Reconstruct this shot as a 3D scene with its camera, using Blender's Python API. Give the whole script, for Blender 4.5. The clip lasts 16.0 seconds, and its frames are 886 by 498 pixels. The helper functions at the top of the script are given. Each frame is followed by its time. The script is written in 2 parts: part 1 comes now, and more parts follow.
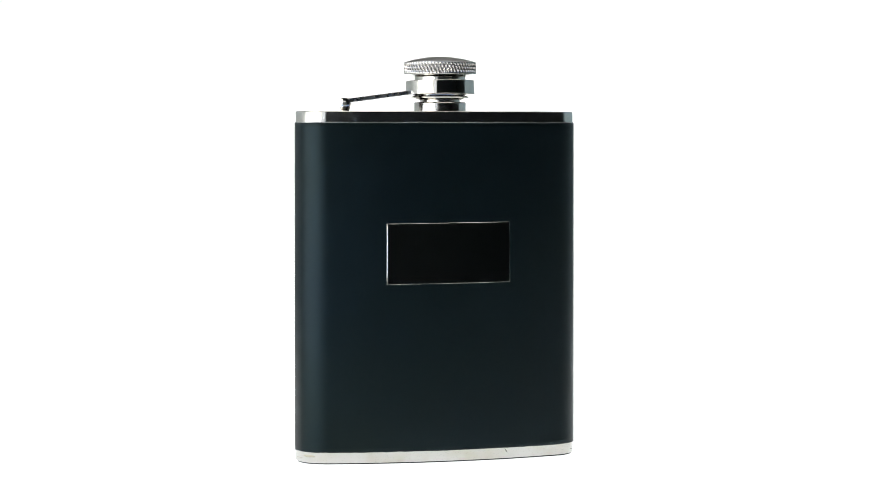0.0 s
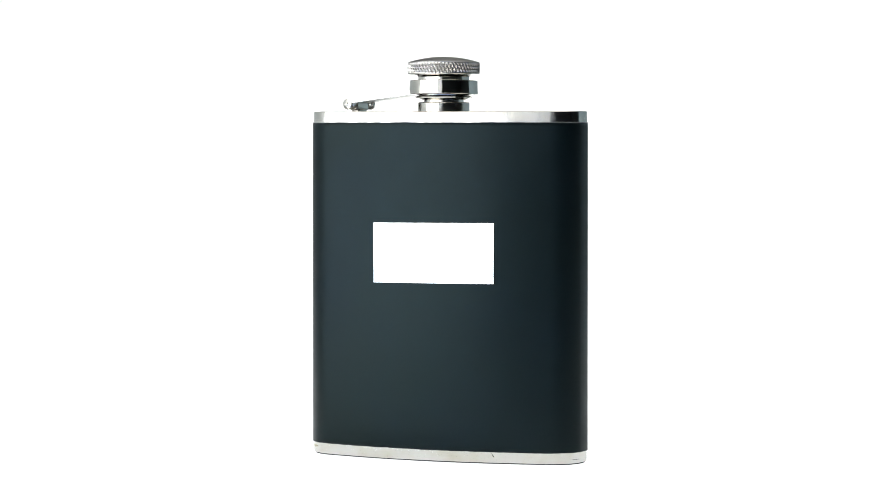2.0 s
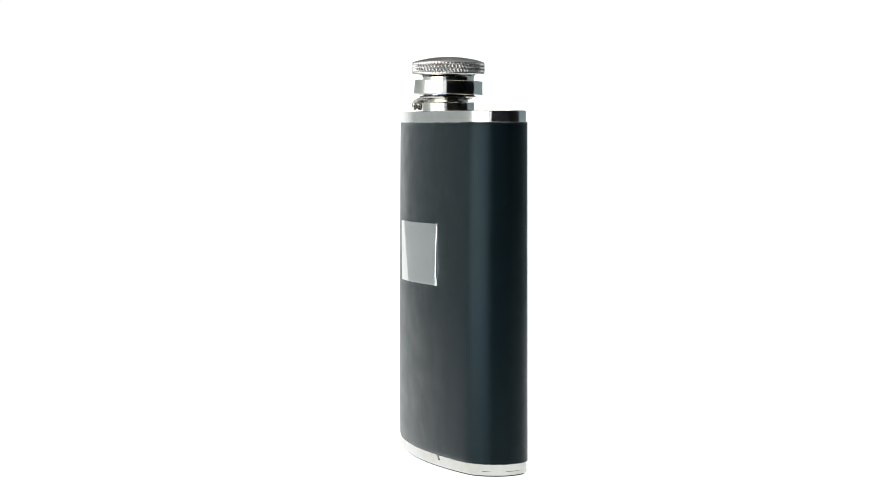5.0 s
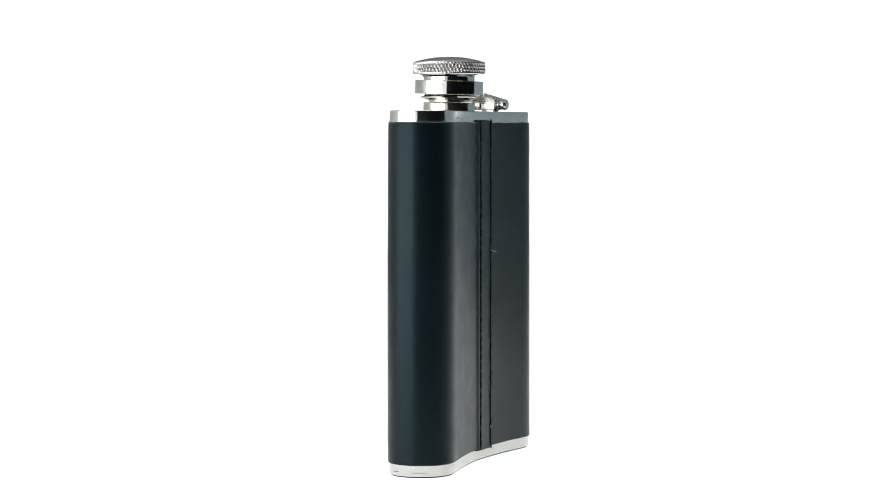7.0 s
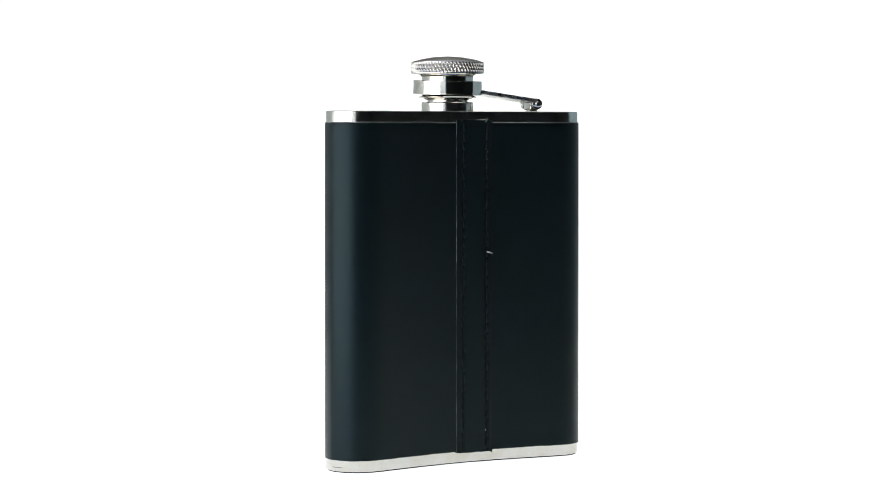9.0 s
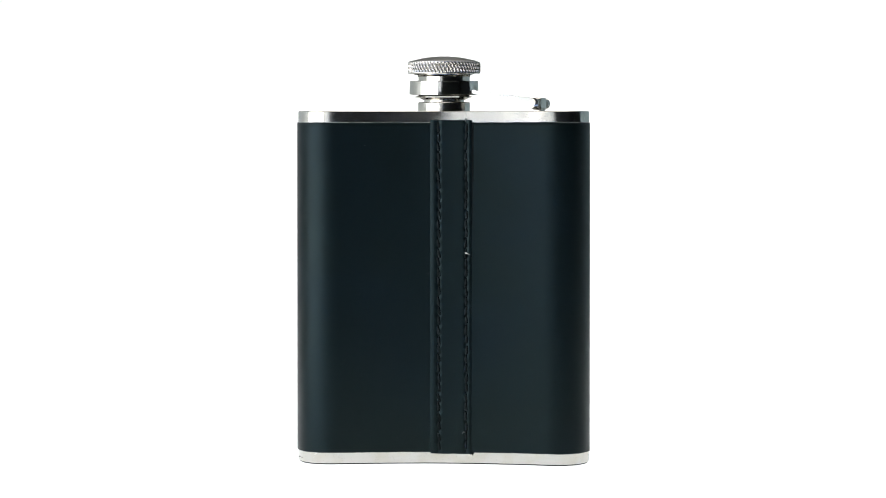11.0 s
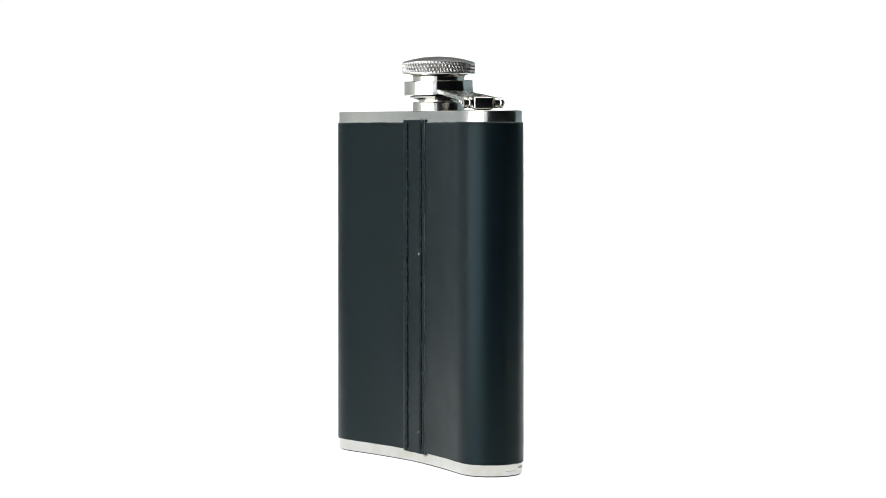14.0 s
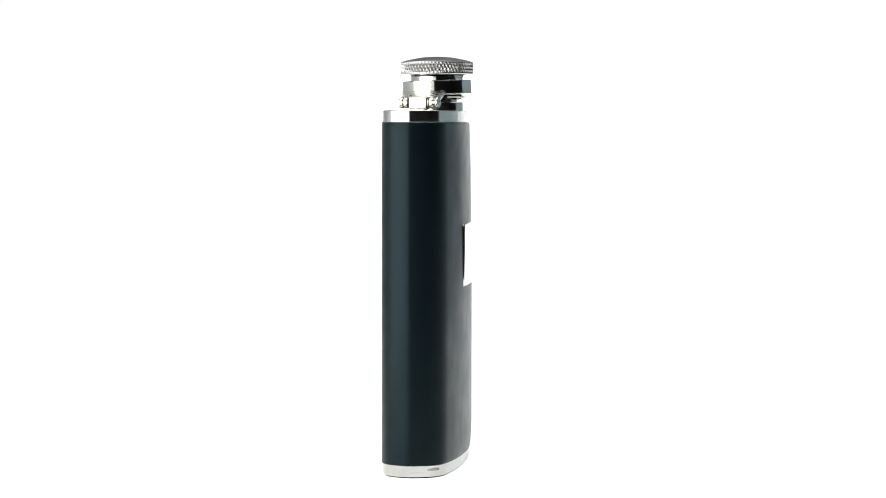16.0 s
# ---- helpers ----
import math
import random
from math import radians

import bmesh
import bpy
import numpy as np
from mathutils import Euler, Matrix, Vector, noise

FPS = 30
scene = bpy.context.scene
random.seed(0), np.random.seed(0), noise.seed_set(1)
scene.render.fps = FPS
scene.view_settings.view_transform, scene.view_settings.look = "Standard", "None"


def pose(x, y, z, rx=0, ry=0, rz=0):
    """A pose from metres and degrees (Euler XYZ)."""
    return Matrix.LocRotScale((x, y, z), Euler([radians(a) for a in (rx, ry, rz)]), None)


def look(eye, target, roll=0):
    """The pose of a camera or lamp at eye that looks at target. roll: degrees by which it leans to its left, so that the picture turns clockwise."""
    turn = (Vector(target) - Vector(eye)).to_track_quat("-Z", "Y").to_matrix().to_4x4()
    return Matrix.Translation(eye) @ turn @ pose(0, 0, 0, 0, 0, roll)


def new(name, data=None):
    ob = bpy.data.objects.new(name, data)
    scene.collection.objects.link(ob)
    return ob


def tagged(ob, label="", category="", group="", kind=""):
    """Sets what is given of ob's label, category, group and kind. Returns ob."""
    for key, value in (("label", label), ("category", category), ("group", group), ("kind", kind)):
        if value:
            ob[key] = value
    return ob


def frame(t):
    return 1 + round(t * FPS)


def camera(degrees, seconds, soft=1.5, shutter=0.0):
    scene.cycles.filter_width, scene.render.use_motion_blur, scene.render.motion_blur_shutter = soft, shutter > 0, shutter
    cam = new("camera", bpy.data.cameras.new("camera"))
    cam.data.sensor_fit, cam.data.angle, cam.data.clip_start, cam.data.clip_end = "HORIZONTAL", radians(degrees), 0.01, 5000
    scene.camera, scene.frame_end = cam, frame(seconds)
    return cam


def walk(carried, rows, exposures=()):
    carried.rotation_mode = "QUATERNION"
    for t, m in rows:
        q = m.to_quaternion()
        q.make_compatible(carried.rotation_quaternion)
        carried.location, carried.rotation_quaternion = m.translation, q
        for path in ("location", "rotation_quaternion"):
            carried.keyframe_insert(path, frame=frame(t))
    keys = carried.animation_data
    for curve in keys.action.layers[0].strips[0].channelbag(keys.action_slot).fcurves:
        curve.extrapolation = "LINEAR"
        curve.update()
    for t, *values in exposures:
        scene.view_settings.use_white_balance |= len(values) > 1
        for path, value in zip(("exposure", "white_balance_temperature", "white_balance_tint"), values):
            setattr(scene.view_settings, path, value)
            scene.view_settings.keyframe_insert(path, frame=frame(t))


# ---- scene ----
# A leather-wrapped hip flask turns slowly on a white studio sweep; the camera stands still.
TURN_START, TURN_RATE = -16.60, 18.144      # degrees, degrees per second, clockwise from above
OFF_X, OFF_Y = -0.00046, 0.00808            # the flask's place on the turning point

cam = camera(20.17, 16.0, soft=0.9)
walk(cam, [(0.0, pose(0, -0.81865, 0.10751, 90 - 2.697, 0, 0.0)),
           (16.0, pose(0, -0.81865, 0.10751, 90 - 2.697, 0, 0.0))])

# ---- light ----
world = bpy.data.worlds.new("studio_dark")
world.use_nodes = True
world.node_tree.nodes["Background"].inputs[0].default_value = (0.8, 0.9, 1.0, 1)
world.node_tree.nodes["Background"].inputs[1].default_value = 0.02
scene.world = world


def area_lamp(name, m, sx, sy, power, colour):
    data = bpy.data.lights.new(name, "AREA")
    data.shape, data.size, data.size_y, data.energy, data.color = "RECTANGLE", sx, sy, power, colour
    ob = new(name, data)
    ob.matrix_world = m
    return ob


# added unseen fills: overhead, under the sheet, behind side panel and backdrop; the softbox's glowing front is built
# with the place
area_lamp("overhead_fill", look((0, 0.22, 1.0), (0, 0.2201, 0.0)), 1.1, 1.3, 8.5, (1.0, 0.985, 0.955))
area_lamp("under_sheet_fill", look((0.18, 0.34, -0.36), (0.18, 0.3401, 0.0)), 0.95, 1.00, 4.5, (0.955, 0.98, 1.0))
area_lamp("side_panel_fill", look((-0.66, 0.45, 0.30), (-0.33, 0.45, 0.30)), 0.80, 0.56, 0.9, (0.62, 0.89, 1.0))
area_lamp("panel_end_fill", look((-0.43, -0.01, 0.22), (-0.33, -0.01, 0.22)), 0.10, 0.46, 0.35, (0.97, 1.0, 0.98))
area_lamp("backdrop_fill", look((-0.04, 1.12, 0.02), (-0.04, 0.88, 0.08)), 1.42, 0.48, 5.8, (1.0, 1.0, 1.0))


# ---- materials ----
def material(name, colour, rough, metal=0.0):
    m = bpy.data.materials.new(name)
    m.use_nodes = True
    b = m.node_tree.nodes["Principled BSDF"]
    b.inputs["Base Color"].default_value = (*colour, 1)
    b.inputs["Roughness"].default_value = rough
    b.inputs["Metallic"].default_value = metal
    return m, m.node_tree, b


def node(tree, kind, **inputs):
    n = tree.nodes.new(kind)
    for key, value in inputs.items():
        n.inputs[key.replace("_", " ")].default_value = value
    return n


def ramp(tree, fac, stops):
    n = tree.nodes.new("ShaderNodeValToRGB")
    els = n.color_ramp.elements
    els[0].position, els[0].color = stops[0][0], (*stops[0][1], 1)
    els[1].position, els[1].color = stops[-1][0], (*stops[-1][1], 1)
    for p, c in stops[1:-1]:
        els.new(p).color = (*c, 1)
    tree.links.new(fac, n.inputs[0])
    return n.outputs[0]


def noise_of(tree, scale, detail=3.0, stretch=None):
    co = tree.nodes.new("ShaderNodeTexCoord")
    n = node(tree, "ShaderNodeTexNoise", Scale=scale, Detail=detail)
    if stretch:
        mp = tree.nodes.new("ShaderNodeMapping")
        mp.inputs["Scale"].default_value = stretch
        tree.links.new(co.outputs["Object"], mp.inputs[0])
        tree.links.new(mp.outputs[0], n.inputs["Vector"])
    else:
        tree.links.new(co.outputs["Object"], n.inputs["Vector"])
    return n.outputs["Fac"]


def bump(tree, bsdf, layers):
    last = None
    for height, strength, distance in layers:
        b = node(tree, "ShaderNodeBump", Strength=strength, Distance=distance)
        tree.links.new(height, b.inputs["Height"])
        if last:
            tree.links.new(last.outputs[0], b.inputs["Normal"])
        last = b
    tree.links.new(last.outputs[0], bsdf.inputs["Normal"])


def grey(v):
    return (v, v, v)


def leather_material(name, dark, light, rough, dust=0.0):
    m, t, b = material(name, dark, rough)
    big = noise_of(t, 45.0, 4.0)
    fine = noise_of(t, 2600.0, 2.0)
    tone = ramp(t, big, [(0.3, dark), (0.7, light)])
    if dust:
        mix = t.nodes.new("ShaderNodeMix")
        mix.data_type = "RGBA"
        mix.inputs[7].default_value = (dust, dust, dust, 1)
        t.links.new(ramp(t, noise_of(t, 900.0, 1.0), [(0.83, grey(0.0)), (0.86, grey(1.0))]), mix.inputs[0])
        t.links.new(tone, mix.inputs[6])
        tone = mix.outputs[2]
    t.links.new(tone, b.inputs["Base Color"])
    t.links.new(ramp(t, noise_of(t, 130.0, 5.0), [(0.3, grey(rough - 0.03)), (0.75, grey(rough + 0.05))]), b.inputs["Roughness"])
    b.inputs["Specular IOR Level"].default_value = 0.17
    b.inputs["Coat Weight"].default_value = 0.27
    b.inputs["Coat Roughness"].default_value = 0.17
    b.inputs["Coat IOR"].default_value = 1.15
    t.links.new(ramp(t, noise_of(t, 22.0, 2.0), [(0.40, (0.66, 0.97, 0.94)), (0.68, (0.60, 0.90, 1.0))]), b.inputs["Specular Tint"])
    bump(t, b, [(noise_of(t, 70.0, 2.0), 0.12, 0.001), (fine, 0.22, 0.00008)])
    return m


def steel_material(name, colour, rough, wave, smear=0.05, dirt=1.0):
    m, t, b = material(name, colour, rough, 1.0)
    stain = noise_of(t, 160.0, 4.0)
    warm = (colour[0] * (1 - 0.06 * dirt), colour[1] * (1 - 0.075 * dirt), colour[2] * (1 - 0.12 * dirt))
    t.links.new(ramp(t, stain, [(0.42, colour), (0.75, warm)]), b.inputs["Base Color"])
    t.links.new(ramp(t, noise_of(t, 420.0, 5.0), [(0.35, grey(rough)), (0.8, grey(rough + smear))]), b.inputs["Roughness"])
    bump(t, b, [(noise_of(t, 120.0, 1.0), wave, 0.0006), (noise_of(t, 3000.0, 2.0, (0.15, 0.15, 1.0)), 0.012, 0.00003)])
    return m


LEATHER = leather_material("black_leather", (0.0015, 0.0036, 0.0042), (0.0022, 0.0049, 0.0062), 0.39, 0.10)
SEAM_LEATHER = leather_material("black_seam_leather", (0.0015, 0.0036, 0.0042), (0.0022, 0.0049, 0.0062), 0.39)
RAW_EDGE = leather_material("cut_leather_edge", (0.10, 0.10, 0.10), (0.34, 0.34, 0.33), 0.8)
THREAD = leather_material("black_thread", (0.004, 0.005, 0.006), (0.007, 0.008, 0.009), 0.85)
PALE_FIBRE = material("pale_fibre", (0.55, 0.56, 0.54), 0.7)[0]
PRICK = material("needle_hole_fibre", (0.16, 0.165, 0.16), 0.8)[0]
STAIN = material("yellow_stain", (0.46, 0.42, 0.32), 0.45)[0]
# near black, for the painted contact shade and the foot band's scratches
SHADE_AND_SCRATCH = material("shade_and_scratch", (0.006, 0.006, 0.006), 0.8)[0]
STEEL = steel_material("polished_steel", (0.65, 0.632, 0.59), 0.09, 0.55)
STEEL_RIM = steel_material("buffed_steel", (0.64, 0.627, 0.595), 0.14, 0.22, 0.12)
STEEL_FOOT = steel_material("stained_steel", (0.59, 0.58, 0.555), 0.13, 0.50, 0.16, 2.0)
STEEL_SATIN = steel_material("satin_steel", (0.62, 0.60, 0.56), 0.13, 0.12, 0.08)
STEEL_ARM = steel_material("worn_steel", (0.58, 0.57, 0.54), 0.25, 0.12, 0.08)
STEEL_BRUSHED = steel_material("brushed_steel", (0.40, 0.40, 0.395), 0.32, 0.05, 0.08)
STEEL_KNURL = steel_material("knurled_steel", (0.48, 0.465, 0.435), 0.17, 0.05, 0.08)
STEEL_MIRROR = steel_material("mirror_steel", (0.64, 0.635, 0.615), 0.03, 0.004, 0.015, 0.15)


def paper_material(name, colour):
    m, t, b = material(name, colour, 0.75)
    low = tuple(c * 0.97 for c in colour)
    t.links.new(ramp(t, noise_of(t, 6.0, 4.0), [(0.3, low), (0.7, colour)]), b.inputs["Base Color"])
    bump(t, b, [(noise_of(t, 900.0, 3.0), 0.05, 0.0003)])
    return m


def acrylic_material(name, colour):
    """Opal sheet: scatters light on both sides."""
    m, t, b = material(name, colour, 0.7)
    out = t.nodes["Material Output"]
    clear = node(t, "ShaderNodeBsdfTranslucent", Color=(*colour, 1))
    mix = node(t, "ShaderNodeMixShader", Fac=0.5)
    b.inputs["Specular IOR Level"].default_value = 0.0
    t.links.new(b.outputs[0], mix.inputs[1])
    t.links.new(clear.outputs[0], mix.inputs[2])
    t.links.new(mix.outputs[0], out.inputs["Surface"])
    return m


OPAL = acrylic_material("opal_acrylic", (0.90, 0.90, 0.895))
FOAM = paper_material("white_foam_board", (0.84, 0.85, 0.85))
GREY_BOARD = paper_material("grey_board", (0.24, 0.31, 0.34))
# blue chosen for its reflection in the lower leather
BLUE_REFLECTOR = paper_material("pale_blue_reflector", (0.36, 0.52, 0.90))
CHARCOAL = paper_material("charcoal_board", (0.045, 0.052, 0.056))


def softbox_material(name):
    """Diffuser cloth of a lit softbox: hottest past its middle, weaker towards both ends, cooler low down."""
    m, t, b = material(name, (0.8, 0.8, 0.8), 0.8)
    co = t.nodes.new("ShaderNodeTexCoord")
    xyz = t.nodes.new("ShaderNodeSeparateXYZ")
    t.links.new(co.outputs["Generated"], xyz.inputs[0])
    power = ramp(t, xyz.outputs["Y"], [(0.0, grey(0.46)), (0.25, grey(0.80)), (0.6, grey(0.90)), (0.85, grey(0.76)), (1.0, grey(0.66))])
    tone = ramp(t, xyz.outputs["Z"], [(0.0, (1.05, 1.22, 1.42)), (0.2, (1.02, 1.09, 1.17)), (0.42, (1.0, 0.99, 0.965))])
    t.links.new(tone, b.inputs["Emission Color"])
    gain = t.nodes.new("ShaderNodeMath")
    gain.operation = "MULTIPLY"
    gain.inputs[1].default_value = SOFTBOX
    t.links.new(power, gain.inputs[0])
    t.links.new(gain.outputs[0], b.inputs["Emission Strength"])
    return m


SOFTBOX = 4.6
DIFFUSER = softbox_material("softbox_diffuser")
STUDIO = paper_material("slate_studio_paint", (0.11, 0.13, 0.135))


# ---- mesh helpers ----
def part(name, bm, mat, parent, label="", smooth=True):
    me = bpy.data.meshes.new(name)
    bmesh.ops.recalc_face_normals(bm, faces=bm.faces)
    bm.to_mesh(me)
    bm.free()
    for m in (mat if isinstance(mat, (list, tuple)) else [mat]):
        me.materials.append(m)
    for p in me.polygons:
        p.use_smooth = smooth
    ob = new(name, me)
    if parent:
        ob.parent = parent
    if label:
        tagged(ob, label)
    return ob


def sharp(ob, degrees=35):
    """Keeps edges sharper than that many degrees crisp on a smooth mesh."""
    ob.data.set_sharp_from_angle(angle=radians(degrees))
    return ob


def box_bm(x0, x1, y0, y1, z0, z1, bevel=0.0, segments=2):
    bm = bmesh.new()
    bmesh.ops.create_cube(bm, size=1.0)
    for v in bm.verts:
        v.co = Vector((x0 + (v.co.x + 0.5) * (x1 - x0), y0 + (v.co.y + 0.5) * (y1 - y0), z0 + (v.co.z + 0.5) * (z1 - z0)))
    if bevel:
        bmesh.ops.bevel(bm, geom=bm.edges[:], offset=bevel, segments=segments, affect="EDGES", profile=0.5)
    return bm


def lathe(profile, segments=96, closed=False):
    """Turns (radius, height) points round z; ends at radius 0 are poles."""
    bm = bmesh.new()
    rings = []
    for r, z in profile:
        if r <= 1e-9:
            rings.append([bm.verts.new((0, 0, z))])
        else:
            rings.append([bm.verts.new((r * math.cos(2 * math.pi * k / segments), r * math.sin(2 * math.pi * k / segments), z)) for k in range(segments)])
    pairs = list(zip(rings, rings[1:])) + ([(rings[-1], rings[0])] if closed else [])
    for a, b in pairs:
        for k in range(segments):
            q = (k + 1) % segments
            loop = [a[k % len(a)], a[q % len(a)], b[q % len(b)], b[k % len(b)]]
            loop = [v for n, v in enumerate(loop) if v not in loop[:n]]
            if len(loop) > 2:
                bm.faces.new(loop)
    return bm


def loft(rings, cap_first=True, cap_last=True):
    bm = bmesh.new()
    made = [[bm.verts.new(p) for p in ring] for ring in rings]
    n = len(made[0])
    for a, b in zip(made, made[1:]):
        for k in range(n):
            bm.faces.new((a[k], a[(k + 1) % n], b[(k + 1) % n], b[k]))
    if cap_first:
        bm.faces.new(made[0][::-1])
    if cap_last:
        bm.faces.new(made[-1])
    return bm


# ---- the flask's plan: a kidney, bowed out in front and hollow behind ----
WIDTH, DEPTH = 0.095, 0.02063
BOW_F, BOW_B, BOW_E = 0.00605, 0.00577, 0.00294
ROUND_F, ROUND_B, SHARE = 0.00534, 0.01146, 0.795
HALF = WIDTH / 2 - BOW_E
POW_B = 1.655


def front_y(x):
    return -DEPTH / 2 - BOW_F * (1 - (abs(x) / HALF) ** 2)


def back_y(x):
    return DEPTH / 2 - BOW_B * (1 - (abs(x) / HALF) ** POW_B)


def plan(n_long=56, n_end=10, n_corner=14):
    u = np.linspace(-1, 1, 201)
    front = np.c_[HALF * u, -DEPTH / 2 - BOW_F * (1 - u * u)]
    right = np.c_[HALF + BOW_E * (1 - u * u), DEPTH / 2 * u]
    back = np.c_[-HALF * u, DEPTH / 2 - BOW_B * (1 - np.abs(u) ** POW_B)]
    left = np.c_[-HALF - BOW_E * (1 - u * u), -DEPTH / 2 * u]

    def trim(p, r0, r1, n):
        s = np.r_[0, np.cumsum(np.hypot(*np.diff(p, axis=0).T))]
        q = np.linspace(r0, s[-1] - r1, n)
        return np.c_[np.interp(q, s, p[:, 0]), np.interp(q, s, p[:, 1])]

    def corner(p, c, q):
        t = np.linspace(0, 1, n_corner)[1:-1, None]
        return (1 - t) ** 2 * p + 2 * t * (1 - t) * c + t * t * q

    ef = DEPTH * ROUND_F / (ROUND_F + ROUND_B) * SHARE
    eb = DEPTH * ROUND_B / (ROUND_F + ROUND_B) * SHARE
    f, r = trim(front, ROUND_F, ROUND_F, n_long), trim(right, ef, eb, n_end)
    b, l = trim(back, ROUND_B, ROUND_B, n_long), trim(left, eb, ef, n_end)
    return np.vstack([f, corner(f[-1], front[-1], r[0]), r, corner(r[-1], right[-1], b[0]),
                      b, corner(b[-1], back[-1], l[0]), l, corner(l[-1], left[-1], f[0])])


PLAN = plan()
_along = np.roll(PLAN, -1, 0) - np.roll(PLAN, 1, 0)
NORMAL = np.c_[_along[:, 1], -_along[:, 0]] / np.hypot(_along[:, 0], _along[:, 1])[:, None]


def belly(z):
    """How far the wrapped front swells at that height."""
    return float(np.interp(z, (0.0034, 0.0065, 0.012, 0.070, 0.100, 0.1106), (0.0, 0.00042, 0.00058, 0.00070, 0.00034, 0.0)))


def ring_at(z, grow, wobble=None, swell=0.0):
    p = PLAN + NORMAL * (grow + swell * np.clip(-NORMAL[:, 1], 0.0, 1.0) * np.clip(1 - (PLAN[:, 0] / HALF) ** 4, 0.0, 1.0))[:, None]
    return [(x, y, z + (wobble(k) if wobble else 0.0)) for k, (x, y) in enumerate(p)]


# ---- the place ----
FLOOR_Z = -0.0004      # the sheet under the flask


def sheet_x(x, y0, y1, z0, z1):
    bm = bmesh.new()
    bm.faces.new([bm.verts.new((x, y, z)) for y, z in ((y0, z0), (y1, z0), (y1, z1), (y0, z1))])
    return bm


def build_place():
    # white sweep: flat under the flask, curving up behind it
    rows = [(-0.18, FLOOR_Z), (0.62, FLOOR_Z)]
    for k in range(1, 13):
        a = math.pi / 2 * k / 12
        rows.append((0.62 + 0.26 * math.sin(a), FLOOR_Z + 0.26 - 0.26 * math.cos(a)))
    bm = bmesh.new()
    top = [[bm.verts.new((x, y, z)) for x in (-0.325, 0.72)] for y, z in rows]
    for a, b in zip(top, top[1:]):
        bm.faces.new((a[0], a[1], b[1], b[0]))
    bmesh.ops.recalc_face_normals(bm, faces=bm.faces)
    ob = part("backdrop", bm, OPAL, None)
    tagged(ob, "seamless white opal acrylic sweep under and behind the flask", "backdrop", kind="structure")
    # unseen box added round the fill lamps, hollow under the sheet
    for name, b in (("plinth_base", (-0.325, 0.72, -0.18, 1.16, -0.42, -0.40)), ("plinth_front", (-0.325, 0.72, -0.20, -0.18, -0.42, -0.002)),
                    ("plinth_back", (-0.70, 0.80, 1.16, 1.18, -0.42, 0.26)), ("plinth_left", (-0.345, -0.325, -0.20, 1.18, -0.42, -0.002)),
                    ("plinth_right", (0.72, 0.74, -0.20, 1.18, -0.42, -0.002))):
        tagged(part(name, box_bm(*b), FOAM, None, smooth=False), "plain white unseen panel, added to box in the fill lamps", "panel", kind="structure")
    # white boards that close the sweep at its sides
    ob = part("wall_left", sheet_x(-0.33, -0.058, 0.87, 0.001, 0.62), OPAL, None)
    tagged(ob, "plain white opal panel beside the sweep", "wall", kind="structure")
    ob = part("wall_right", box_bm(0.37, 0.38, 0.01, 0.87, 0.001, 0.62, 0.001), GREY_BOARD, None)
    tagged(ob, "plain grey board beside the sweep", "wall", kind="structure")
    # unseen table top added to reflect blue into the leather; softbox along its edge
    ob = part("front_reflector", box_bm(-0.30, 0.72, -0.58, -0.202, -0.03, -0.006, 0.002), BLUE_REFLECTOR, None, smooth=False)
    tagged(ob, "unseen pale blue table top, added to reflect blue into the lower leather", "table", kind="structure")
    bm = box_bm(-0.006, 0.0, -0.343, 0.353, 0.0, 0.50)
    ob = part("softbox_front", bm, DIFFUSER, None, smooth=False)
    ob.matrix_basis = pose(-0.3175, -0.403, -0.004, 0, 0, 4.6)
    tagged(ob, "glowing white diffuser cloth of a tall softbox", "softbox", kind="structure")
    # unseen boards at the softbox's end, added to shape the steel's reflections
    ob = part("reflection_board_upper", box_bm(-0.285, -0.105, -0.775, -0.770, 0.112, 0.42), FOAM, None, smooth=False)
    tagged(ob, "unseen white board, added at the softbox's end for the ring's reflection", "board", kind="structure")
    ob = part("reflection_board_lower", box_bm(-0.285, -0.050, -0.775, -0.770, -0.004, 0.110), CHARCOAL, None, smooth=False)
    tagged(ob, "unseen charcoal board, added at the softbox's end for the plate's reflection", "board", kind="structure")
    # the dark studio around
    for name, b in (("floor", (-2.6, 4.0, -2.8, 2.6, -0.80, -0.75)),
                    ("ceiling", (-2.6, 4.0, -2.8, 2.6, 2.4, 2.45)),
                    ("wall_north", (-2.6, 4.0, 2.6, 2.65, -0.80, 2.45)),
                    ("wall_south", (-2.6, 4.0, -2.85, -2.8, -0.80, 2.45)),
                    ("wall_west", (-2.65, -2.6, -2.8, 2.6, -0.80, 2.45)),
                    ("wall_east", (4.0, 4.05, -2.8, 2.6, -0.80, 2.45))):
        tagged(part(name, box_bm(*b), STUDIO, None, smooth=False), "plain slate painted studio surface", name.split("_")[0], kind="structure")


# ---- the flask ----
LEATHER_LOW, LEATHER_HIGH, TOP = 0.0034, 0.1106, 0.1142
NECK_Y = -0.00611


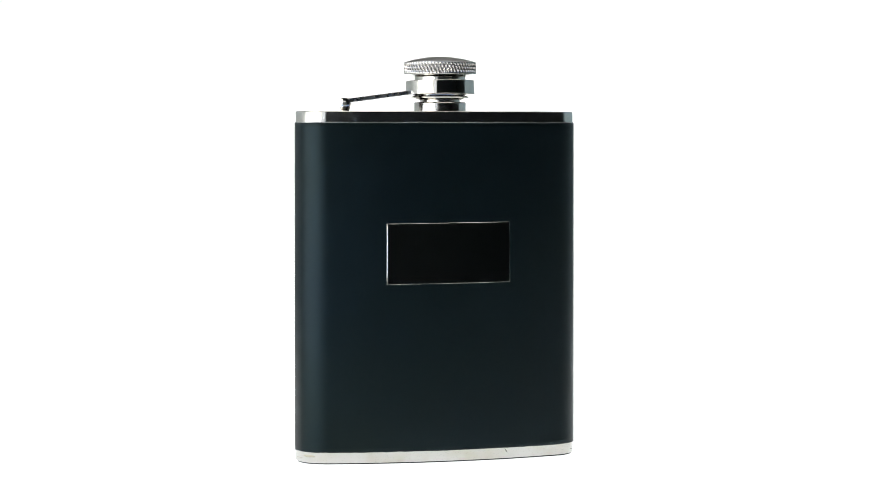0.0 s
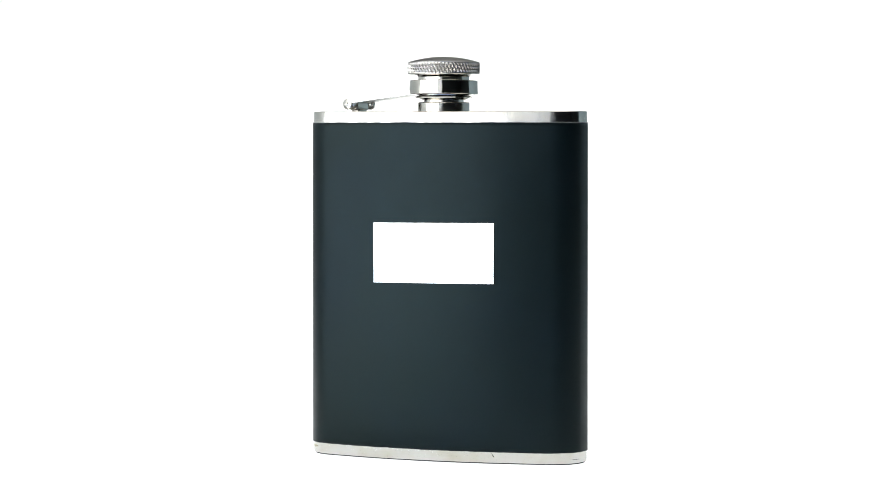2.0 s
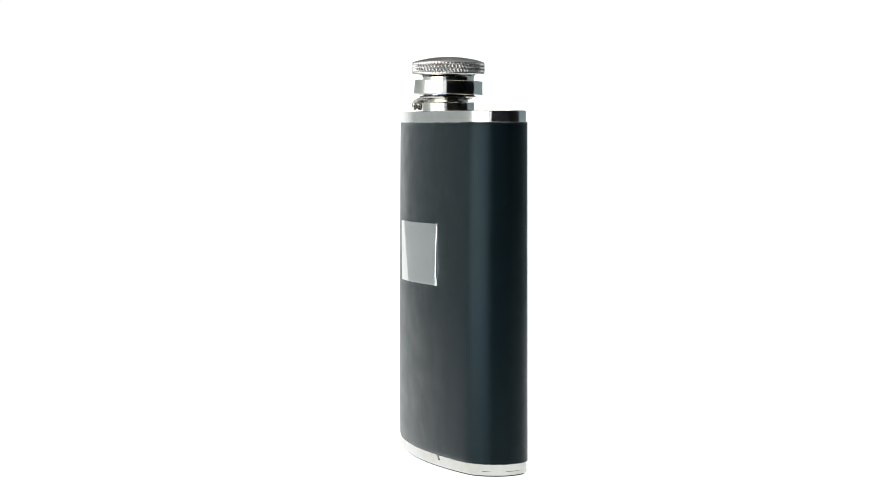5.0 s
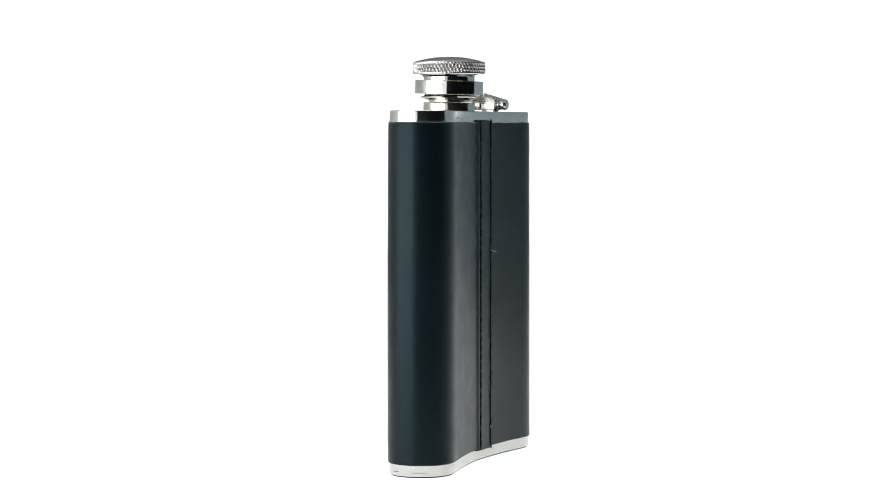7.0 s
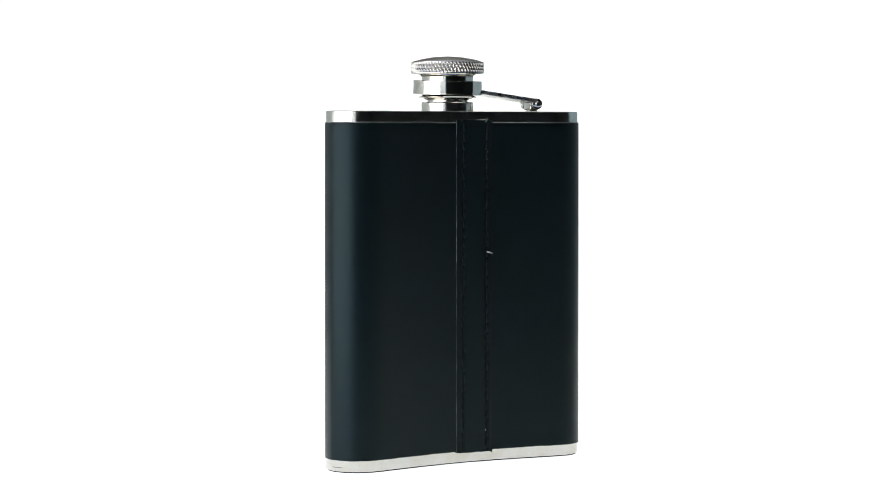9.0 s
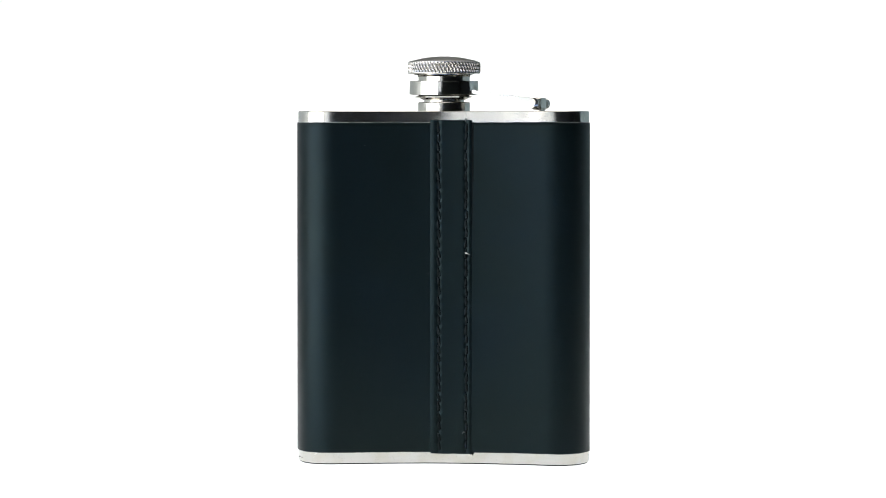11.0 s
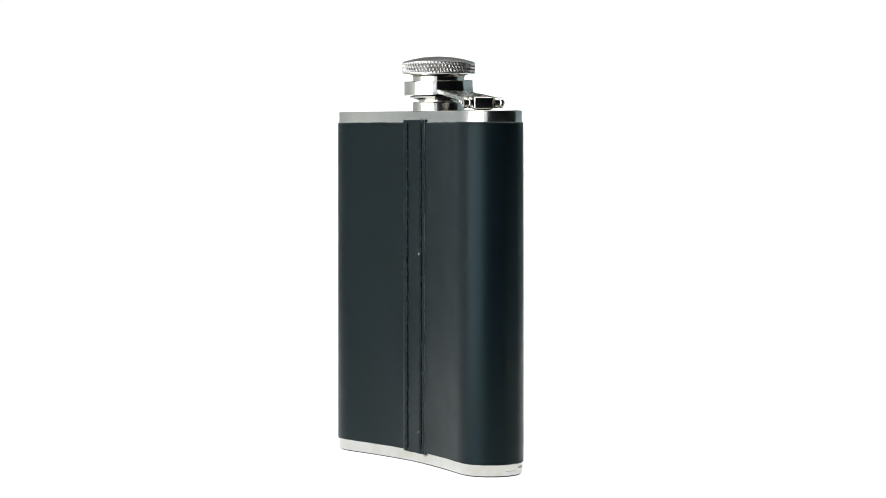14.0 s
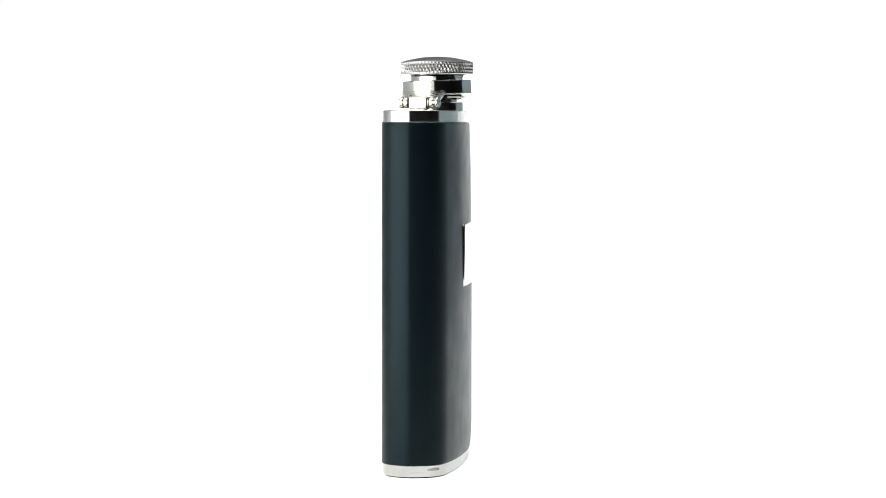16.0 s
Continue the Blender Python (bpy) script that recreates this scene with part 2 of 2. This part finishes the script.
def build_body(flask):
    # lower steel band with a rolled foot
    rings = [ring_at(z, g) for z, g in ((-0.00015, -0.0011), (-0.00012, -0.0006), (0.0, -0.0002), (0.0003, 0.0), (0.0040, 0.0))]
    sharp(part("bottom_band", loft(rings), STEEL_FOOT, flask, "polished steel band at the foot, lightly stained"), 50)
    # near-black strip that stands in for the contact shade on the sheet
    part("contact_shade", loft([ring_at(FLOOR_Z, -0.0006), ring_at(0.0, -0.0006)]), SHADE_AND_SCRATCH, flask, "near-black strip painted as the contact shade under the foot")
    # upper steel band and flat top
    rings = [ring_at(z, g) for z, g in ((0.1100, -0.00015), (0.1138, -0.00015), (0.11398, -0.0002), (0.1141, -0.00035), (0.11416, -0.0006), (TOP, -0.0016))]
    sharp(part("top_band", loft(rings), STEEL_RIM, flask, "polished steel shoulder band and flat top"), 50)

    # leather wrap, with a cut edge above and below
    def low(k):
        return 0.00013 * noise.noise(Vector((k * 0.21, 3.1, 0))) + 0.00012 * noise.noise(Vector((k * 0.9, 9.1, 0)))

    def high(k):
        return 0.00012 * noise.noise(Vector((k * 0.21, 7.7, 0))) + 0.00012 * noise.noise(Vector((k * 0.9, 1.3, 0)))

    levels = [(LEATHER_LOW, -0.0006, low), (LEATHER_LOW, 0.0, low), (LEATHER_LOW + 0.0002, 0.00037, low)]
    levels += [(z, 0.0002 + 0.00018 * (1 - z / 0.11), None, belly(z)) for z in np.linspace(0.005, 0.109, 30)]
    levels += [(LEATHER_HIGH - 0.0002, 0.0002, high), (LEATHER_HIGH, -0.0001, high), (LEATHER_HIGH, -0.0006, high)]
    bm = loft([ring_at(*l) for l in levels])
    n, bands = len(PLAN), len(levels) - 1
    bm.faces.ensure_lookup_table()
    for k, f in enumerate(bm.faces[:bands * n]):
        if k // n in (0, bands - 2, bands - 1):
            f.material_index = 1
    sharp(part("leather_wrap", bm, [LEATHER, RAW_EDGE], flask, "smooth black leather wrap round the body"), 60)


def build_plate(flask):
    """Bowed steel plate with a bevelled rim."""
    tilt = 0.0003 / 0.042
    nx, half_w, z0, z1, lip = 40, 0.0210, 0.0580, 0.0780, 0.00020

    def sheet(w, lo, hi, proud, flat=0.92):
        return [[(x, front_y(flat * x) - belly(z) - proud + (z - 0.068) * (0.9 * x + 9.0 * x * x), z + tilt * x) for x in np.linspace(-w, w, nx + 1)] for z in np.linspace(lo, hi, 9)]

    bm = bmesh.new()
    rows = [[bm.verts.new(p) for p in r] for r in sheet(half_w - lip, z0 + lip, z1 - lip, 0.00050)]
    for a, b in zip(rows, rows[1:]):
        for k in range(nx):
            bm.faces.new((a[k], a[k + 1], b[k + 1], b[k]))
    plate = part("name_plate", bm, STEEL_MIRROR, flask, "blank mirror-polished steel plate set on the leather")
    inner, mid, outer = (sheet(half_w - lip, z0 + lip, z1 - lip, 0.00050), sheet(half_w - 0.0001, z0 + 0.0001, z1 - 0.0001, 0.00044), sheet(half_w, z0, z1, -0.0001, 1.0))

    def border(s):
        return s[0] + [r[-1] for r in s[1:-1]] + s[-1][::-1] + [r[0] for r in s[-2:0:-1]]

    part("bevel", loft([border(inner), border(mid), border(outer)], False, False), STEEL, plate)


def build_seam(flask):
    """Leather strip over the join behind, with two rows of stitches."""
    x_hi, x_lo, z_lo, z_hi, thick = 0.0039, -0.0095, 0.0030, 0.1113, 0.0007
    rng = random.Random(4)
    nz, nx = 204, 14

    def height(x, z):
        edge = min(x_hi - x, x - x_lo)
        pull = 0.75 + 0.55 * math.cos(2 * math.pi * (z - 0.0058 + 0.00155) / 0.003133)
        dip = max(0.0, 1 - abs(x - 0.0012) / 0.0009) + max(0.0, 1 - abs(x + 0.0077) / 0.0009)
        return thick * min(1.0, 0.55 + edge / 0.0012) - 0.00038 * dip * pull

    bm = bmesh.new()
    xs = sorted(set(list(np.linspace(x_lo, x_hi, nx)) + [0.0003, 0.0008, 0.0012, 0.0016, 0.0021, -0.0068, -0.0073, -0.0077, -0.0081, -0.0086]))
    outer, inner, lip = [], [], []
    for j in range(nz + 1):
        z = z_lo + (z_hi - z_lo) * j / nz
        row_o, row_i = [], []
        for x in xs:
            edge = 1.0 if x in (xs[0], xs[-1]) else 0.0
            dx = edge * 0.00012 * noise.noise(Vector((x * 400, z * 320, 0)))
            dz = 0.00018 * noise.noise(Vector((x * 700, 5.3, 2 + j))) if j in (0, nz) else 0.0
            row_o.append(bm.verts.new((x + dx, back_y(x) + 0.0001 + height(x, z), z + dz)))
            row_i.append(bm.verts.new((x + dx, back_y(x) - 0.0003, z + dz)))
        outer.append(row_o), inner.append(row_i)
        fray = 0.00017 + 0.00010 * noise.noise(Vector((4.4, z * 900, 0)))
        lip.append({k: bm.verts.new(row_o[k].co + Vector((0, -fray, 0))) for k in (0, len(xs) - 1)})
    m = len(xs)
    for j in range(nz):
        for k in range(m - 1):
            bm.faces.new((outer[j][k], outer[j][k + 1], outer[j + 1][k + 1], outer[j + 1][k]))
        for k in (0, m - 1):
            f = bm.faces.new((outer[j][k], outer[j + 1][k], lip[j + 1][k], lip[j][k]))
            f.material_index = 1
            bm.faces.new((lip[j][k], lip[j + 1][k], inner[j + 1][k], inner[j][k]))
    for j in (0, nz):
        for k in range(m - 1):
            f = bm.faces.new((outer[j][k], outer[j][k + 1], inner[j][k + 1], inner[j][k]))
            f.material_index = 1
    strip = sharp(part("seam_strip", bm, [SEAM_LEATHER, RAW_EDGE], flask, "black leather strip covering the rear join"), 50)

    # the groove beside the strip where the wrap tucks under
    gx = x_lo - 0.00035
    part("tuck", box_bm(gx - 0.0004, gx + 0.0004, back_y(gx) - 0.0002, back_y(gx) + 0.00025, z_lo, LEATHER_HIGH, 0.0001, 1), THREAD, strip, "dark tucked leather edge")

    # one stitch, then copies that share its mesh
    rings = []
    for i in range(7):
        s = i / 6 - 0.5
        r = 0.00047 * (1 - abs(2 * s + 0.2) ** 2.5 * 0.55)
        rings.append([(0.0002 * s + r * math.cos(a), 0.00022 * (1 - 4 * s * s) + r * 0.8 * math.sin(a), 0.0031 * s)
                      for a in [2 * math.pi * q / 8 for q in range(8)]])
    me = None
    for sx, lean in ((0.0012, 3), (-0.0077, -6)):
        count = 34
        for i in range(count):
            z = 0.0058 + (0.1092 - 0.0058) * i / (count - 1) + rng.uniform(-0.00035, 0.00035)
            if me is None:
                st = part("stitch", loft(rings), THREAD, strip, "black thread stitch")
                me = st.data
            else:
                st = new("stitch", me)
                st.parent = strip
            st.matrix_basis = pose(sx + rng.uniform(-0.00018, 0.00018), back_y(sx) + thick - 0.00012, z, rng.uniform(-3, 3), lean + rng.uniform(-5, 5), 0)

    # loose thread ends
    def fibre(name, points, r, mat, label=""):
        rr = []
        for i, p in enumerate(points):
            p = Vector(p)
            d = (Vector(points[min(i + 1, len(points) - 1)]) - Vector(points[max(i - 1, 0)])).normalized()
            u = d.orthogonal().normalized()
            w = d.cross(u)
            rr.append([tuple(p + r * (math.cos(a) * u + math.sin(a) * w)) for a in [2 * math.pi * q / 6 for q in range(6)]])
        return part(name, loft(rr), mat, strip, label)

    y = back_y(-0.008) + thick
    fibre("thread_end", [(-0.0074, y, 0.0684), (-0.0080, y + 0.0010, 0.0682), (-0.0088, y + 0.0016, 0.0679)], 0.00024, PALE_FIBRE, "pale loose thread end")
    fibre("thread_end", [(-0.0073, y, 0.0100), (-0.0069, y + 0.0005, 0.0103), (-0.0066, y + 0.0006, 0.0098)], 0.00010, PALE_FIBRE)
    for dx, dz in ((0.0, 0.0), (0.0004, 0.0003)):
        fibre("thread_end", [(-0.0095 + dx, y - 0.0005, 0.0042), (-0.0096 + dx, y - 0.0003, 0.0034 + dz), (-0.0100 + dx * 2, y - 0.0002, 0.0024 + dz)], 0.00012, THREAD)
        fibre("thread_end", [(0.0030 - dx, y - 0.0012, 0.0036), (0.0031 - dx, y - 0.0011, 0.0029 + dz), (0.0032 - dx * 2, y - 0.0011, 0.0025)], 0.00010, THREAD)
    for k in range(7):
        x = -0.0058 - 0.0004 * k
        fibre("thread_end", [(x, y - 0.0003, 0.1108), (x + rng.uniform(-0.0004, 0.0004), y - 0.0001, 0.1114), (x + rng.uniform(-0.0006, 0.0006), y + 0.0001, 0.1113 + rng.uniform(0, 0.0007))],
              0.00009, PALE_FIBRE if k in (2, 3, 4) else THREAD)
    # a pale tuft of frayed thread at the strip's upper end
    for k in range(6):
        x = -0.0064 + 0.0002 * k
        fibre("thread_end", [(x, y - 0.0005, 0.1110), (x + rng.uniform(-0.0002, 0.0002), y - 0.0001, 0.1114 + rng.uniform(-0.0001, 0.0002)),
                             (x + rng.uniform(-0.0005, 0.0005), y, 0.1113 + rng.uniform(-0.0002, 0.0003))], 0.00014, PALE_FIBRE)
    # pale needle pricks along the rows
    for sx, zs in ((0.0012, (0.0076, 0.0096, 0.0128, 0.0160)), (-0.0077, (0.1010, 0.0985, 0.0948, 0.0560, 0.0130))):
        for z in zs:
            b2 = bmesh.new()
            bmesh.ops.create_icosphere(b2, subdivisions=1, radius=0.00015)
            ob = part("needle_prick", b2, PRICK, strip, "pale fibre in a needle hole")
            ob.matrix_basis = pose(sx + rng.uniform(-0.0002, 0.0002), back_y(sx) + thick + 0.0001, z)


def build_marks(flask):
    """Small blemishes on the foot band."""
    def curl(points, r, label):
        rr = []
        for i, p in enumerate(points):
            p = Vector(p)
            rr.append([tuple(p + r * Vector((math.cos(a) * 0.7, math.sin(a) * 0.5, math.cos(a) * -0.7))) for a in [2 * math.pi * q / 6 for q in range(6)]])
        part("loose_thread", loft(rr), THREAD, flask, label)
    x = 0.0200
    curl([(x - 0.0010, front_y(x) - 0.0003, 0.0037), (x - 0.0002, front_y(x) - 0.0002, 0.0029), (x + 0.0004, front_y(x) - 0.0001, 0.0020)], 0.00022, "dark thread end hanging on the foot band")
    # short scratches that follow the band round its ends
    def scratch(side, y0, y1, z, h, mat, label):
        ids = [k for k in range(len(PLAN)) if PLAN[k][0] * side > 0.043 and y0 <= PLAN[k][1] <= y1]
        ids.sort(key=lambda k: PLAN[k][1])
        rr = []
        for n, k in enumerate(ids):
            o, q = PLAN[k] - NORMAL[k] * 0.0003, PLAN[k] + NORMAL[k] * 0.00004
            t = h * (0.25 + 0.75 * math.sin(math.pi * (n + 0.5) / len(ids)))
            rr.append([(o[0], o[1], z - t), (q[0], q[1], z - t), (q[0], q[1], z + t), (o[0], o[1], z + t)])
        part("scratch", loft(rr), mat, flask, label)
    scratch(1, -0.0086, -0.0052, 0.00125, 0.00006, SHADE_AND_SCRATCH, "short dark scratch on the foot band")
    scratch(1, -0.0012, 0.0045, 0.00122, 0.00006, SHADE_AND_SCRATCH, "short dark scratch on the foot band")
    scratch(-1, -0.0098, -0.0062, 0.0022, 0.00045, STAIN, "faint yellowed stain on the foot band")
    scratch(-1, -0.0060, 0.0005, 0.00135, 0.00007, STAIN, "faint yellowed scratch on the foot band")


def build_neck(flask):
    at, cap_at = pose(0, NECK_Y, 0), pose(0, NECK_Y, -0.0003)

    def placed(ob):
        ob.matrix_basis = at
        return ob

    sharp(placed(part("neck", lathe([(0, 0.1138), (0.0086, 0.1138), (0.0086, 0.11685), (0.0083, 0.11715), (0.0067, 0.11720), (0.0066, 0.1182), (0, 0.1182)]), STEEL_SATIN, flask, "threaded steel neck collar")), 30)
    sharp(placed(part("gasket_flange", lathe([(0, 0.1178), (0.0068, 0.1178), (0.0075, 0.1181), (0.0096, 0.1186), (0.0097, 0.1189), (0.0093, 0.1191), (0.0082, 0.1194), (0.0080, 0.1210), (0, 0.1210)]), STEEL, flask, "thin flared steel flange")), 30)
    # loose collar ring that carries the hinge arm, leaning a little backwards
    ring = part("collar_ring", lathe([(0.0090, -0.0022), (0.0113, -0.0023), (0.01145, -0.00215), (0.0113, 0.0021), (0.01115, 0.00225), (0.0088, 0.00225)], 96, True), STEEL, flask, "loose polished steel ring under the cap")
    sharp(ring, 30)
    lean = Matrix.Rotation(radians(1.7), 4, Vector((-math.sin(radians(95)), math.cos(radians(95)), 0)))
    ring.matrix_basis = pose(0, NECK_Y, 0.1219) @ lean

    # screw cap
    cap = part("screw_cap", lathe([(0, 0.1235), (0.0085, 0.1235), (0.0085, 0.1257), (0.0088, 0.12605), (0.0100, 0.1263), (0.01135, 0.1265), (0.01165, 0.1268), (0.0112, 0.1270), (0, 0.1270)]), STEEL, flask, "knurled steel screw cap")
    sharp(cap, 30)
    cap.matrix_basis = cap_at
    dome = [(0.0115, 0.13025), (0.01172, 0.1304), (0.01168, 0.13052), (0.0113, 0.1307)]
    apex, edge = 0.1324, 0.1307
    for k in range(1, 13):
        r = 0.0113 * (1 - k / 12)
        dome.append((r, edge + (apex - edge) * (1 - (r / 0.0113) ** 2)))
    sharp(part("dome", lathe(dome), STEEL_BRUSHED, cap, "smooth domed cap top"), 30)
    # diamond knurl: crossed grooves round the rim
    teeth, sub, nz = 62, 8, 34
    bm = bmesh.new()
    rows = []
    z0, z1 = 0.1267, 0.1305
    pitch = 0.0021
    for j in range(nz + 1):
        z = z0 + (z1 - z0) * j / nz
        fade = min(1.0, 5.0 * min(j, nz - j) / nz)
        row = []
        for k in range(teeth * sub):
            a, b = k / sub + (z - z0) / pitch * 0.95, k / sub - (z - z0) / pitch * 0.95
            ta, tb = 2 * abs(a - math.floor(a) - 0.5), 2 * abs(b - math.floor(b) - 0.5)
            groove = max(1.0 * max(0.0, ta - 0.38) / 0.62, 0.75 * max(0.0, tb - 0.38) / 0.62)
            r = 0.01193 - 0.00040 * groove * fade - 0.0001 * (1 - fade)
            w = 2 * math.pi * k / (teeth * sub)
            row.append(bm.verts.new((r * math.cos(w), r * math.sin(w), z)))
        rows.append(row)
    n = teeth * sub
    for p, q in zip(rows, rows[1:]):
        for k in range(n):
            bm.faces.new((p[k], p[(k + 1) % n], q[(k + 1) % n], q[k]))
    part("knurl", bm, STEEL_KNURL, cap, "diamond-knurled grip", smooth=False)


def build_hinge(flask):
    """Barrel hinge on the shoulder and the flat arm up to the collar ring."""
    hx, hy, hz, r = -0.0312, -0.0027, 0.11665, 0.00180
    frame_m = pose(hx, hy, hz, 0, 0, -16.8)      # local x towards the neck, local y along the pin

    def barrel(y0, y1, rad, ch):
        bm = lathe([(0, y0), (rad - ch, y0), (rad, y0 + ch), (rad, y1 - ch), (rad - ch, y1), (0, y1)], 24)
        bmesh.ops.rotate(bm, verts=bm.verts, cent=(0, 0, 0), matrix=Matrix.Rotation(radians(-90), 3, "X"))
        return bm

    mount = part("hinge", box_bm(-0.0013, 0.0013, -0.0024, 0.0024, -0.0029, -0.0006, 0.0003), STEEL, flask, "small steel barrel hinge")
    mount.matrix_basis = frame_m
    sharp(mount, 30)
    sleeve = part("barrel", box_bm(-0.0016, 0.0016, -0.0033, 0.0033, -0.0021, 0.0019, 0.0007, 3), STEEL, mount, "folded steel hinge sleeve")
    sharp(sleeve, 40)
    for s in (-1, 1):
        a, b = sorted((s * 0.0035, s * 0.0068))
        k = r
        bm = lathe([(0, a), (k * 0.6, a), (k * 0.95, a + 0.0003), (k, a + 0.0007), (k * 0.95, a + 0.0011), (k * 0.78, a + 0.0014), (k * 0.78, a + 0.0016),
                    (k * 0.95, a + 0.0018), (k, b - 0.0007), (k * 0.95, b - 0.0003), (k * 0.6, b), (0, b)], 24)
        bmesh.ops.rotate(bm, verts=bm.verts, cent=(0, 0, 0), matrix=Matrix.Rotation(radians(-90), 3, "X"))
        sharp(part("knuckle", bm, STEEL, mount), 40)
        a, b = sorted((s * 0.0068, s * 0.0071))
        sharp(part("pin_head", barrel(a, b, 0.0008, 0.00015), STEEL, mount), 30)
    # arm: a flat plate notched round the fixed barrel, ending on the ring's outer face
    arm = bmesh.new()
    outline = [frame_m @ Vector(p) for p in ((0.0, -0.0068, 0), (0.0, -0.0035, 0), (0.0024, -0.0035, 0), (0.0024, 0.0035, 0), (0.0, 0.0035, 0), (0.0, 0.0068, 0))]
    outline += [Vector((0.0114 * math.cos(radians(a)), NECK_Y + 0.0114 * math.sin(radians(a)), 0)) for a in (145, 154, 163, 172, 181, 190, 198)]
    rise = 0.0030 / 0.0215
    loops = []
    for lift in (0.0, 0.0012):
        loops.append([arm.verts.new((p.x, p.y, hz + 0.0002 + lift + rise * max(0.0, p.x - hx))) for p in outline])
    n = len(outline)
    arm.faces.new(loops[0][::-1]), arm.faces.new(loops[1])
    for k in range(n):
        arm.faces.new((loops[0][k], loops[0][(k + 1) % n], loops[1][(k + 1) % n], loops[1][k]))
    bmesh.ops.bevel(arm, geom=arm.edges[:], offset=0.00015, segments=2, affect="EDGES")
    ob = part("hinge_arm", arm, STEEL_ARM, flask, "flat steel arm tying the ring to the hinge")
    sharp(ob, 30)


def build_flask():
    flask = new("hip_flask")
    tagged(flask, "steel hip flask wrapped in black leather, standing upright on white", "hip flask")
    build_body(flask)
    build_plate(flask)
    build_seam(flask)
    build_marks(flask)
    build_neck(flask)
    build_hinge(flask)
    return flask


build_place()
flask = build_flask()


def motions():
    rows = []
    for k in range(33):
        t = 0.5 * k
        a = -(TURN_START + TURN_RATE * t)
        c, s = math.cos(radians(a)), math.sin(radians(a))
        rows.append((t, pose(c * OFF_X - s * OFF_Y, s * OFF_X + c * OFF_Y, 0.0, 0, 0, a)))
    walk(flask, rows)


motions()
